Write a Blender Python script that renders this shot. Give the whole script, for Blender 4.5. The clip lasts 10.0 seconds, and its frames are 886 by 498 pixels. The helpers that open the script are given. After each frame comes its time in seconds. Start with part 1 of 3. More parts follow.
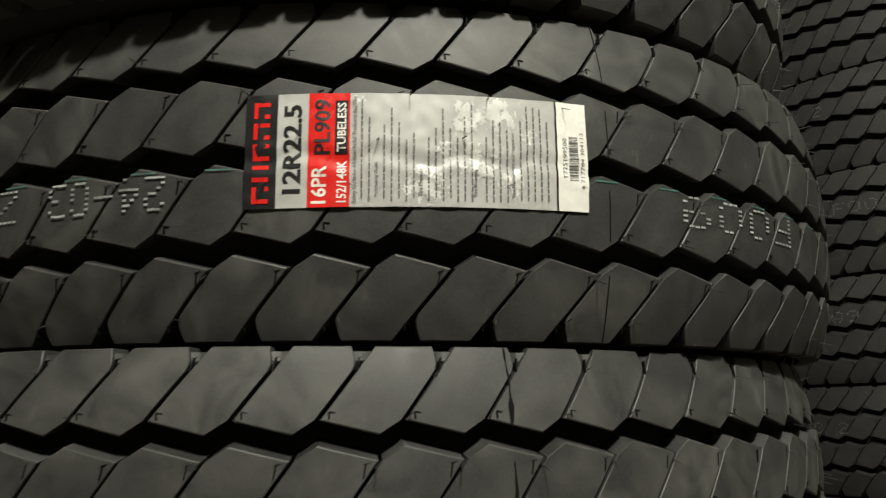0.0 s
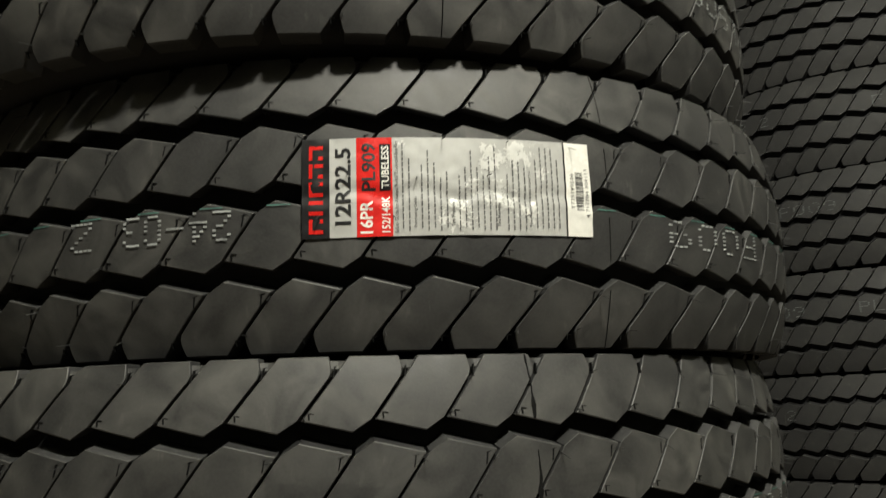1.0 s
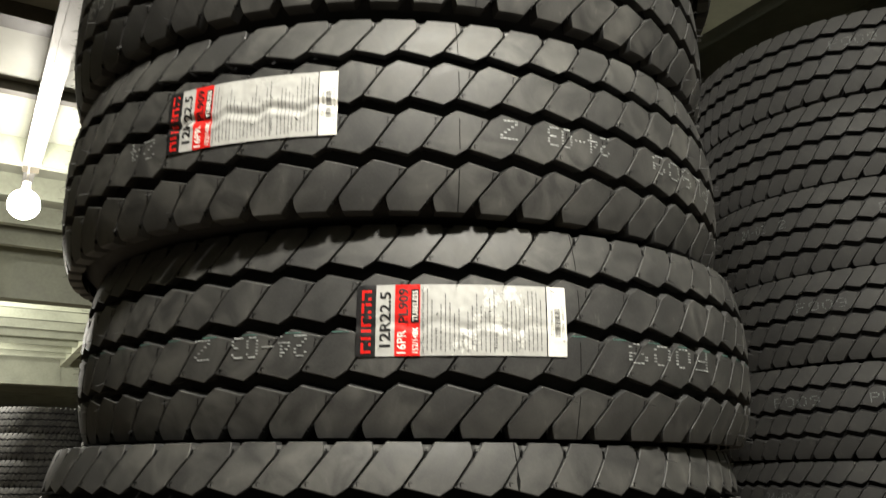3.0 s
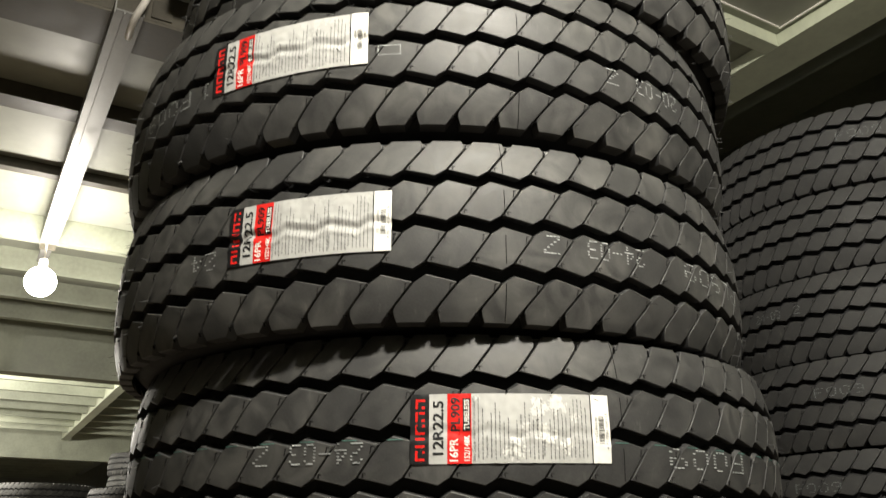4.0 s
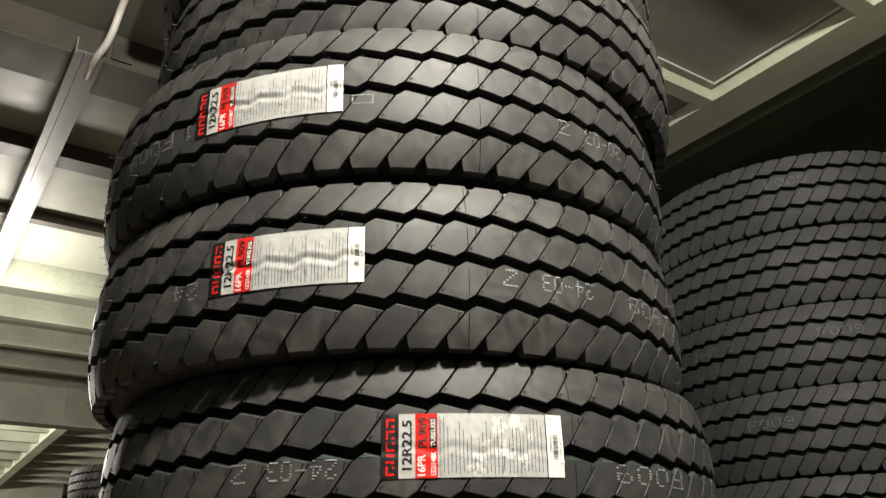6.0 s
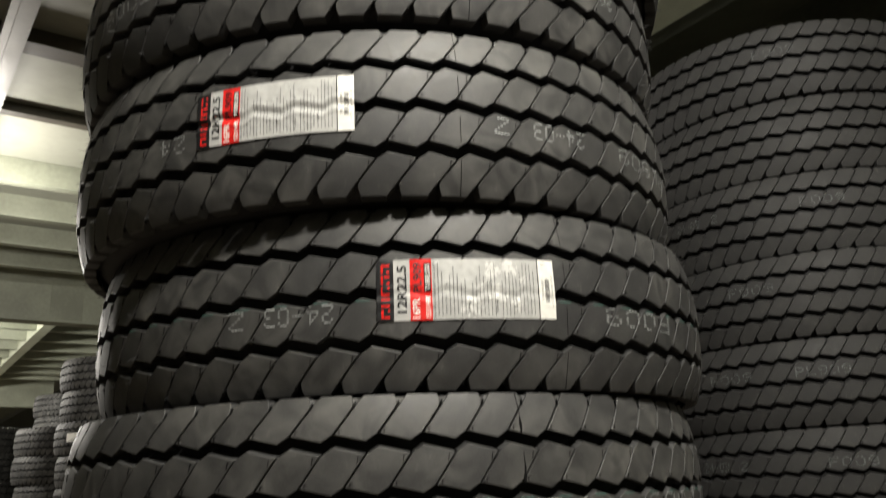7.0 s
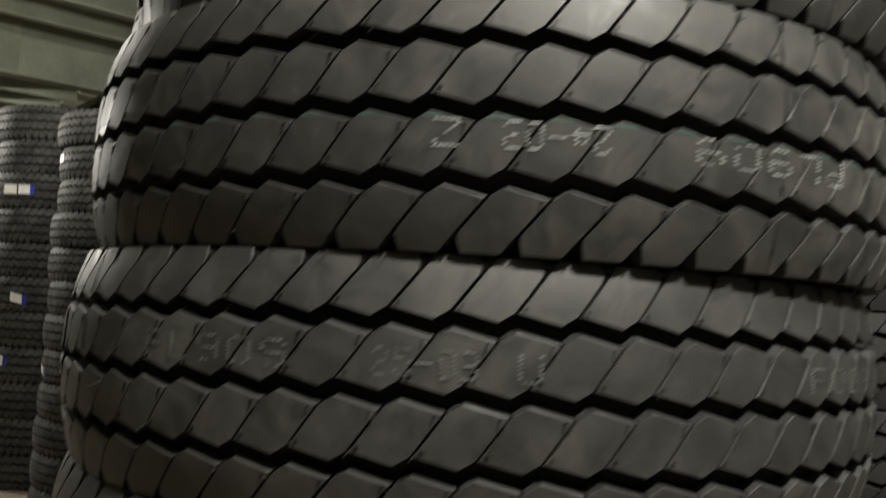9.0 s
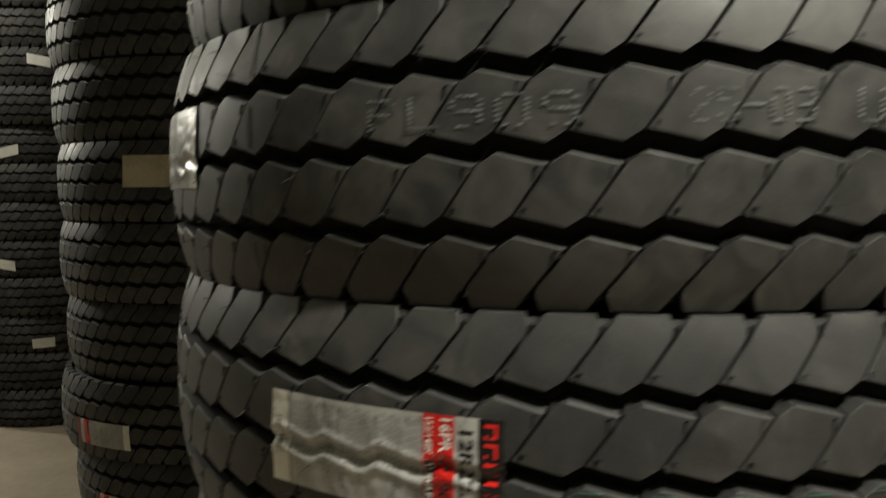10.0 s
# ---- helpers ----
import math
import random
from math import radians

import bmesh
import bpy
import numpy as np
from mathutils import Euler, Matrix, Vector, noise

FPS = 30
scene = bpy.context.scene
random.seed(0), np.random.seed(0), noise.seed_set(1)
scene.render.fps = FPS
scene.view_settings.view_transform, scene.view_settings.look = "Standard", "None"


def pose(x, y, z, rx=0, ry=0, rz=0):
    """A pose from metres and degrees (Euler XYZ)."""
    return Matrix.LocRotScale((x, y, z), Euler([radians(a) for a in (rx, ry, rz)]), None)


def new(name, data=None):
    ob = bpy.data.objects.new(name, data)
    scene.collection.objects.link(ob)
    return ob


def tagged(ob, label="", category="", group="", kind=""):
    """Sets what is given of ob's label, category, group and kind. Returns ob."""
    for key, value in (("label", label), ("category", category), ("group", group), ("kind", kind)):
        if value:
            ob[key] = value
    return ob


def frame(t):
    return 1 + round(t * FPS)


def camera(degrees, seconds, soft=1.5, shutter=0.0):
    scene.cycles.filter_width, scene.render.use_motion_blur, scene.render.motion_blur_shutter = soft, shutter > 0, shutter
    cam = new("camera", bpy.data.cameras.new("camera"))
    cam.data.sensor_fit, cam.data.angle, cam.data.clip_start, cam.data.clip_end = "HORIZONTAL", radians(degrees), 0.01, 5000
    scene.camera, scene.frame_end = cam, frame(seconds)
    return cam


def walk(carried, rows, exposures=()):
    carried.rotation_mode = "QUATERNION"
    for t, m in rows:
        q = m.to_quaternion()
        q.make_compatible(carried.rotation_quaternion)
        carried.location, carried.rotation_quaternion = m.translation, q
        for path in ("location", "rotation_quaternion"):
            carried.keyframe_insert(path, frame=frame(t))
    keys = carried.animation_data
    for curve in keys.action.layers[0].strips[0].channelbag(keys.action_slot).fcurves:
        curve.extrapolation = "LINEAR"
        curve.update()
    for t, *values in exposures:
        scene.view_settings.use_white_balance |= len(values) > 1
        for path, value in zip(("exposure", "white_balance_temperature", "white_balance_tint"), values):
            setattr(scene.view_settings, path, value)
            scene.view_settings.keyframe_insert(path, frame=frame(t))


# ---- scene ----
SHUTTER = 0.5
EXPOSURES = [(0.0, -0.26, 6500, 10), (1.0, -0.22, 6500, 10), (1.6, 0.0, 6500, 10), (2.5, 0.36, 6480, 13), (4.5, 0.27, 6560, 14), (5.2, 0.29, 6530, 14),
             (6.5, 0.16, 6450, 15), (7.5, 0.0, 6350, 16), (8.2, 0.06, 6300, 14), (9.0, 0.28, 6380, 13), (10.0, 0.48, 6560, 10)]
cam = camera(56.81, 10.0, 1.25, SHUTTER)
# seconds, x, y, z, pitch, roll, yaw
PATH = [
    (0.0, 0.0001, 0.0000, 1.7001, 11.18, 0.51, -0.00),
    (0.5, -0.0379, -0.0407, 1.6969, 10.25, 1.01, -1.56),
    (1.0, -0.0632, -0.0950, 1.7020, 10.93, 1.85, -3.34),
    (1.5, -0.0641, -0.1462, 1.7095, 12.50, 1.96, -3.65),
    (2.0, -0.0351, -0.2339, 1.6994, 13.90, 0.13, -1.55),
    (2.5, -0.0105, -0.3104, 1.6953, 14.18, -0.14, 0.47),
    (4.0, -0.0769, -0.4346, 1.7371, 20.40, 0.07, 1.03),
    (4.5, -0.0995, -0.4609, 1.7399, 22.31, -0.20, -0.63),
    (5.0, -0.1197, -0.4892, 1.7264, 24.45, 0.14, -2.20),
    (6.5, -0.1024, -0.5190, 1.6638, 21.11, 1.53, -3.08),
    (7.0, -0.1224, -0.4919, 1.6283, 16.27, 2.31, -3.68),
    (7.5, -0.1378, -0.4723, 1.5877, 12.87, 3.03, -3.26),
    (8.0, -0.1879, -0.3885, 1.5552, 9.26, 1.27, -4.07),
    (8.5, -0.2609, -0.2434, 1.5123, 7.75, -0.78, -7.19),
    (9.0, -0.3707, -0.1360, 1.4534, 3.97, -3.17, -9.26),
    (9.5, -0.5268, -0.0544, 1.3945, -0.79, -1.44, -14.44),
    (10.0, -0.6499, 0.0471, 1.3527, -4.71, 0.63, -16.48),
]
walk(cam, [(t, pose(x, y, z, 90 + pitch, roll, yaw)) for t, x, y, z, pitch, roll, yaw in PATH], EXPOSURES)

# ---------------------------------------------------------------- light
world = bpy.data.worlds.new("world")
scene.world = world
world.use_nodes = True
world.node_tree.nodes["Background"].inputs[0].default_value = (0.5, 0.55, 0.5, 1)
world.node_tree.nodes["Background"].inputs[1].default_value = 0.02

# Third and fourth bulbs are added fills, kept out of view, for far stacks.
BULBS_AND_FILLS = [(-2.625, 4.29, 3.30), (0.40, -0.72, 3.50), (-5.7, 7.9, 3.35), (-7.8, 11.5, 3.30)]
WATTS = [48, 318, 330, 120]
BULB_R = 0.092
for place, watts in zip(BULBS_AND_FILLS, WATTS):
    lamp = bpy.data.lights.new("bulb_and_fill_light", "POINT")
    lamp.energy, lamp.shadow_soft_size, lamp.color = watts, BULB_R, (1.0, 0.975, 0.85)
    new("bulb_and_fill_light", lamp).location = place


# ---------------------------------------------------------------- materials
def material(name, colour, rough=0.6, metal=0.0, vary=0.25, scale=8.0, bump=0.0, bump_scale=60.0, other=None,
             rough_vary=0.1, spec=0.5, dust=None):
    m = bpy.data.materials.new(name)
    m.use_nodes = True
    t = m.node_tree
    n, l = t.nodes, t.links
    b = n["Principled BSDF"]
    b.inputs["Metallic"].default_value = metal
    b.inputs["Specular IOR Level"].default_value = spec
    tc = n.new("ShaderNodeTexCoord")
    info = n.new("ShaderNodeObjectInfo")
    add = n.new("ShaderNodeVectorMath")
    add.operation = "MULTIPLY_ADD"
    l.new(info.outputs["Random"], add.inputs[0])
    add.inputs[1].default_value = (9.0, 5.0, 7.0)
    l.new(tc.outputs["Object"], add.inputs[2])
    big, fine = n.new("ShaderNodeTexNoise"), n.new("ShaderNodeTexNoise")
    for tex, s, d in ((big, scale, 5.0), (fine, scale * 14, 3.0)):
        tex.inputs["Scale"].default_value, tex.inputs["Detail"].default_value = s, d
        l.new(add.outputs[0], tex.inputs["Vector"])
    mix = n.new("ShaderNodeMath")
    mix.operation = "MULTIPLY_ADD"
    l.new(fine.outputs["Fac"], mix.inputs[0])
    mix.inputs[1].default_value = 0.35
    l.new(big.outputs["Fac"], mix.inputs[2])
    ramp = n.new("ShaderNodeValToRGB")
    lo = [c * (1 - vary) for c in colour]
    hi = list(other) if other else [min(1, c * (1 + vary)) for c in colour]
    ramp.color_ramp.elements[0].position, ramp.color_ramp.elements[1].position = 0.48, 0.86
    ramp.color_ramp.elements[0].color, ramp.color_ramp.elements[1].color = (*lo, 1), (*hi, 1)
    l.new(mix.outputs[0], ramp.inputs["Fac"])
    if dust:
        smear = n.new("ShaderNodeTexNoise")
        smear.inputs["Scale"].default_value, smear.inputs["Detail"].default_value, smear.inputs["Distortion"].default_value = 11.0, 8.0, 1.2
        l.new(add.outputs[0], smear.inputs["Vector"])
        sr = n.new("ShaderNodeMapRange")
        sr.inputs["From Min"].default_value, sr.inputs["From Max"].default_value, sr.inputs["To Max"].default_value = 0.48, 0.76, 0.85
        l.new(smear.outputs["Fac"], sr.inputs["Value"])
        mx = n.new("ShaderNodeMix")
        mx.data_type = "RGBA"
        l.new(sr.outputs["Result"], mx.inputs[0])
        l.new(ramp.outputs["Color"], mx.inputs[6])
        mx.inputs[7].default_value = (*dust, 1)
        l.new(mx.outputs[2], b.inputs["Base Color"])
    else:
        l.new(ramp.outputs["Color"], b.inputs["Base Color"])
    mr = n.new("ShaderNodeMapRange")
    mr.inputs["To Min"].default_value, mr.inputs["To Max"].default_value = rough - rough_vary, rough + rough_vary
    mr.inputs["From Min"].default_value, mr.inputs["From Max"].default_value = 0.5, 0.85
    l.new(mix.outputs[0], mr.inputs["Value"])
    l.new(mr.outputs["Result"], b.inputs["Roughness"])
    if bump:
        bn = n.new("ShaderNodeBump")
        bt = n.new("ShaderNodeTexNoise")
        bt.inputs["Scale"].default_value, bt.inputs["Detail"].default_value = bump_scale, 6.0
        l.new(add.outputs[0], bt.inputs["Vector"])
        bn.inputs["Strength"].default_value, bn.inputs["Distance"].default_value = bump, 0.002
        l.new(bt.outputs["Fac"], bn.inputs["Height"])
        l.new(bn.outputs["Normal"], b.inputs["Normal"])
    return m


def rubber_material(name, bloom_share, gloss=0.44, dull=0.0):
    """Matt tread rubber: each block a little different, with a dusty bloom, rub marks and a fine grain."""
    m = bpy.data.materials.new(name)
    m.use_nodes = True
    n, l = m.node_tree.nodes, m.node_tree.links
    b = n["Principled BSDF"]
    b.inputs["Specular IOR Level"].default_value = gloss

    def noise_of(vec, scale, detail, warp=0.0):
        t = n.new("ShaderNodeTexNoise")
        t.inputs["Scale"].default_value, t.inputs["Detail"].default_value, t.inputs["Distortion"].default_value = scale, detail, warp
        l.new(vec, t.inputs["Vector"])
        return t.outputs["Fac"]

    def span(value, a, c, lo, hi):
        r = n.new("ShaderNodeMapRange")
        for key, v in (("From Min", a), ("From Max", c), ("To Min", lo), ("To Max", hi)):
            r.inputs[key].default_value = v
        l.new(value, r.inputs["Value"])
        return r.outputs["Result"]

    def both(op, x, y):
        q = n.new("ShaderNodeMath")
        q.operation = op
        for k, v in enumerate((x, y)):
            if isinstance(v, float):
                q.inputs[k].default_value = v
            else:
                l.new(v, q.inputs[k])
        return q.outputs[0]

    def blend(fac, c0, c1):
        q = n.new("ShaderNodeMix")
        q.data_type = "RGBA"
        l.new(fac, q.inputs[0])
        for k, v in ((6, c0), (7, c1)):
            if isinstance(v, tuple):
                q.inputs[k].default_value = (*v, 1)
            else:
                l.new(v, q.inputs[k])
        return q.outputs[2]

    tc, info, geo = n.new("ShaderNodeTexCoord"), n.new("ShaderNodeObjectInfo"), n.new("ShaderNodeNewGeometry")
    island = geo.outputs["Random Per Island"]
    shift = n.new("ShaderNodeVectorMath")
    shift.operation = "MULTIPLY_ADD"
    l.new(info.outputs["Random"], shift.inputs[0])
    shift.inputs[1].default_value = (9.0, 5.0, 7.0)
    l.new(tc.outputs["Object"], shift.inputs[2])
    vec = shift.outputs[0]
    squash = n.new("ShaderNodeVectorMath")
    squash.operation = "MULTIPLY"
    l.new(vec, squash.inputs[0])
    squash.inputs[1].default_value = (1.0, 1.0, 0.28)
    per_block = n.new("ShaderNodeVectorMath")
    per_block.operation = "MULTIPLY_ADD"
    l.new(island, per_block.inputs[0])
    per_block.inputs[1].default_value = (3.0, 2.0, 4.0)
    l.new(vec, per_block.inputs[2])
    broad, mottle = noise_of(vec, 5.0, 5.0, 1.0), noise_of(per_block.outputs[0], 17.0, 7.0, 2.2)
    grain, streak = noise_of(vec, 420.0, 2.0), noise_of(squash.outputs[0], 150.0, 3.0)
    base = blend(span(grain, 0.3, 0.7, 0.0, 1.0), (0.021, 0.021, 0.0215), (0.031, 0.0308, 0.030))
    bloom = both("MULTIPLY", span(broad, 0.36, 0.64, 0.1, 1.0), span(mottle, 0.34, 0.66, 0.12, 1.0))
    bloom = both("MULTIPLY", bloom, span(island, 0.0, 1.0, 0.7 * bloom_share, 1.15 * bloom_share))
    dusty = blend(bloom, base, (0.078, 0.0765, 0.071))
    rub = both("MULTIPLY", span(streak, 0.60, 0.74, 0.0, 0.5), span(mottle, 0.5, 0.7, 0.0, 1.0))
    l.new(blend(rub, dusty, (0.115, 0.112, 0.10)), b.inputs["Base Color"])
    l.new(both("ADD", span(mottle, 0.3, 0.7, 0.48 + dull, 0.63 + dull), span(island, 0.0, 1.0, -0.05, 0.05)), b.inputs["Roughness"])
    height = both("ADD", both("MULTIPLY", grain, 0.16), both("MULTIPLY", noise_of(vec, 36.0, 4.0), 0.84))
    bump = n.new("ShaderNodeBump")
    bump.inputs["Strength"].default_value, bump.inputs["Distance"].default_value = 0.16, 0.002
    l.new(height, bump.inputs["Height"])
    l.new(bump.outputs["Normal"], b.inputs["Normal"])
    return m


RUBBER = rubber_material("tread_rubber", 1.0)
DUSTY = rubber_material("dusty_tread_rubber", 1.7, 0.35, 0.12)
# Tread rubber with little bloom or gloss, dimming the light on the east stack.
DIMMED = rubber_material("dimmed_tread_rubber", 0.25, 0.33, 0.14)
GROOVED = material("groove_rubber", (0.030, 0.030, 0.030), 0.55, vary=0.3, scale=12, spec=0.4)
SIDE = material("sidewall_rubber", (0.016, 0.016, 0.017), 0.72, vary=0.25, scale=10, bump=0.1, spec=0.25)
CUT = material("cut_rubber", (0.006, 0.006, 0.006), 0.85, spec=0.1)
HAIR = material("rubber_hair", (0.022, 0.022, 0.022), 0.6)
MARK = material("white_marking_paint", (0.30, 0.315, 0.31), 0.7, vary=0.5, scale=90)
FAINT = material("worn_marking_paint", (0.14, 0.15, 0.15), 0.7, vary=0.6, scale=90)
GREEN = material("green_line_paint", (0.055, 0.15, 0.128), 0.65, vary=0.4, scale=60)
PAPER = material("grey_label_film", (0.42, 0.42, 0.405), 0.32, vary=0.05, scale=20)
WHITE = material("white_label_film", (0.78, 0.77, 0.72), 0.3, vary=0.06, scale=20)
BLACK = material("black_print", (0.012, 0.012, 0.013), 0.35, vary=0.2)
RED = material("red_print", (0.62, 0.018, 0.014), 0.3, vary=0.08)
TEXTGREY = material("grey_small_print", (0.13, 0.13, 0.128), 0.4, vary=0.2)
WORN = material("worn_label_film", (0.60, 0.60, 0.575), 0.33, vary=0.08, scale=40)
KRAFT = material("backing_film", (0.5, 0.44, 0.32), 0.25, vary=0.2)
BLUE = material("blue_print", (0.03, 0.05, 0.4), 0.4)
PANEL = material("cream_ceiling_panel", (0.30, 0.31, 0.256), 0.5, vary=0.16, scale=1.2, other=(0.35, 0.358, 0.30))
STEEL = material("pale_green_painted_steel", (0.52, 0.55, 0.42), 0.5, vary=0.15, scale=2.5)
# The same pale green paint darkened by a third, standing in for dimmer light.
DIMSTEEL = material("dimmed_pale_green_steel", (0.34, 0.36, 0.28), 0.5, vary=0.18, scale=2.5)
# Brown primer on the cross beam; on the near purlins it stands for shade.
DARKSTEEL = material("brown_primed_and_shaded_steel", (0.07, 0.062, 0.045), 0.6, vary=0.35, scale=3)
GALV = material("galvanised_channel", (0.21, 0.208, 0.195), 0.45, metal=0.3, vary=0.2, scale=6)
CONCRETE = material("dusty_concrete", (0.28, 0.228, 0.165), 0.75, vary=0.2, scale=1.5, bump=0.2, other=(0.36, 0.298, 0.226))
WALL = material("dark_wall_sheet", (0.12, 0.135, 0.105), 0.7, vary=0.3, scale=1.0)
PLASTIC = material("white_plastic", (0.75, 0.72, 0.66), 0.4, vary=0.05)
GLOW = bpy.data.materials.new("bulb_glow")
GLOW.use_nodes = True
GLOW.node_tree.nodes["Principled BSDF"].inputs["Emission Color"].default_value = (1.0, 0.93, 0.8, 1)
GLOW.node_tree.nodes["Principled BSDF"].inputs["Emission Strength"].default_value = 40.0


# ---------------------------------------------------------------- helpers
def mesh_of(name, verts, faces, mat, sharp=35):
    me = bpy.data.meshes.new(name)
    me.from_pydata(verts, [], faces)
    me.materials.append(mat)
    me.validate()
    if sharp:
        me.shade_smooth()
        me.set_sharp_from_angle(angle=radians(sharp))
    return me


def part_mesh(name, me, parent, label=""):
    ob = new(name, me)
    ob.parent = parent
    if label:
        tagged(ob, label)
    return ob


def box(bm, m, sx, sy, sz, bevel=0.0):
    g = bmesh.ops.create_cube(bm, size=1.0, matrix=m @ Matrix.Diagonal((sx, sy, sz, 1)))
    if bevel:
        es = {e for v in g["verts"] for e in v.link_edges}
        bmesh.ops.bevel(bm, geom=list(es), offset=bevel, segments=2, affect="EDGES")


def thing(name, bm, mat, label, category, kind="", group="", parent=None):
    me = bpy.data.meshes.new(name)
    bm.to_mesh(me)
    bm.free()
    me.materials.append(mat)
    me.shade_smooth()
    me.set_sharp_from_angle(angle=radians(35))
    ob = new(name, me)
    if parent:
        ob.parent = parent
        if label:
            tagged(ob, label)
        return ob
    return tagged(ob, label, category, group, kind)


# ---------------------------------------------------------------- the tyre
R, HALF, BLOCKS, DEPTH = 0.5425, 0.122, 62, 0.019
PITCH = 2 * math.pi / BLOCKS          # angle of one tread block
GROOVE = (0.062, 0.0, -0.062)         # heights of the three zigzag grooves
GW, AMP, RISE, STEP = 0.00775, 0.0045, 0.27, 0.25


def crown(z):
    """The tread's radius at a height."""
    return R - 0.0180 * (abs(z) / HALF) ** 2.6


def saw(u):
    """The zigzag: 1 at the tip u = 0, falling gently, rising steeply."""
    u %= 1.0
    return 1 - 2 * u / (1 - RISE) if u < 1 - RISE else -1 + 2 * (u - 1 + RISE) / RISE


def on_tyre(a, z, out=0.0):
    r = crown(z) + out
    return (r * math.sin(a), -r * math.cos(a), z)


def tread_mesh(fine=True, skin=RUBBER):
    verts, faces, walls = [], [], []
    us = (0, 0.014, 0.27, 0.5, 0.73, 0.986, 1) if fine else (0, 0.27, 0.73, 1)
    vs = (0, 0.016, 0.09, 0.18, 0.28, 0.36, 0.5, 0.66, 0.74, 0.82, 0.91, 0.984, 1) if fine else (0, 0.5, 1)
    nu, nv = len(us), len(vs)
    for k in range(BLOCKS):
        for row in range(4):
            # phases (in pitches) of the block's left slit at its top and bottom edge
            top_l = (row - 1) * STEP - RISE if row else 0.62
            bot_l = row * STEP - 1 if row < 3 else 2 * STEP - RISE - 0.73
            if row == 0:
                bot_l, top_l = 0.0 - 1, -0.35
            base = len(verts)
            rnd = random.uniform(-0.0004, 0.0004)

            def edge(u, top):
                x = (top_l if top else bot_l) + u
                if top:
                    return x, (HALF if row == 0 else GROOVE[row - 1] - GW + AMP * saw(x - (row - 1) * STEP))
                return x, (-HALF if row == 3 else GROOVE[row] + GW + AMP * saw(x - row * STEP))

            for deep in (False, True):
                for i, u in enumerate(us):
                    (xb, zb), (xt, zt) = edge(u, False), edge(u, True)
                    for j, v in enumerate(vs):
                        outer = (row == 0 and v > 0.7) or (row == 3 and v < 0.3)
                        gap = 0.029 if row in (0, 3) else 0.024
                        x = xb + (xt - xb) * v
                        x += gap * (1 - 2 * u)
                        # towards the shoulder one wall of the slit turns upright, and the slit opens into a notch
                        if row == 0:
                            x -= 0.24 * u * max(0, (v - 0.68) / 0.32) ** 1.3
                        if row == 3:
                            x += 0.31 * (1 - u) * max(0, (0.34 - v) / 0.34) ** 1.25
                        z = zb + (zt - zb) * v
                        drop = 0.0
                        if u in (0, 1):
                            drop += 0.0006
                        if v in (0, 1):
                            drop += 0.0006 if not outer else 0.0030
                        out = rnd - drop
                        if deep:
                            out = -DEPTH
                            # lower walls lean into the groove; upper walls are undercut so it looks black
                            z += 0.0045 if v == 1 and row > 0 else 0.0040 if v == 0 and row < 3 else 0.0
                        verts.append(on_tyre((x + k) * PITCH, z, out))
            if fine and row == 0:
                # a low rounded bridge in the notch
                sgn = 1 if row == 0 else -1
                x0 = (top_l + 1 if row == 0 else bot_l) + k
                bridge = len(verts)
                for iu in range(5):
                    fu = iu / 4
                    for iv, fz in enumerate((0.0, 0.35, 0.7, 1.0)):
                        xx = x0 + (-0.31 + 0.36 * fu if row == 0 else -0.04 + 0.31 * fu)
                        lift = -0.0042 + 0.0030 * (2 * fu - 1) ** 2 - 0.012 * fz ** 3
                        verts.append(on_tyre(xx * PITCH, sgn * (HALF - 0.0035 - 0.017 * fz), lift))
                for iu in range(4):
                    for iv in range(3):
                        p = bridge + iu * 4 + iv
                        faces.append((p, p + 4, p + 5, p + 1) if row == 3 else (p, p + 1, p + 5, p + 4))
            n = nu * nv
            for i in range(nu - 1):
                for j in range(nv - 1):
                    a = base + i * nv + j
                    faces.append((a, a + nv, a + nv + 1, a + 1))
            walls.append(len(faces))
            for i in range(nu - 1):
                a, b = base + i * nv, base + (i + 1) * nv
                faces.append((a + n, b + n, b, a))
                a, b = a + nv - 1, b + nv - 1
                faces.append((a, b, b + n, a + n))
            for j in range(nv - 1):
                a = base + j
                faces.append((a, a + 1, a + 1 + n, a + n))
                a = base + (nu - 1) * nv + j
                faces.append((a + 1, a, a + n, a + 1 + n))
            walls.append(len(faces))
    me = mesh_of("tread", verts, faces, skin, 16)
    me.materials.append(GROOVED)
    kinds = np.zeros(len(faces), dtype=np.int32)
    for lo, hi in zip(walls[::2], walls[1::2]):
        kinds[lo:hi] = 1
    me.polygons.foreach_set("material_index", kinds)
    return me


def lathe(name, profile, mat, seg=124):
    verts, faces = [], []
    m = len(profile)
    for k in range(seg):
        a = 2 * math.pi * k / seg
        verts += [(r * math.sin(a), -r * math.cos(a), z) for r, z in profile]
    for k in range(seg):
        for j in range(m):
            a, b = k * m + j, ((k + 1) % seg) * m + j
            c, d = ((k + 1) % seg) * m + (j + 1) % m, k * m + (j + 1) % m
            faces.append((a, d, c, b))
    return mesh_of(name, verts, faces, mat, 40)


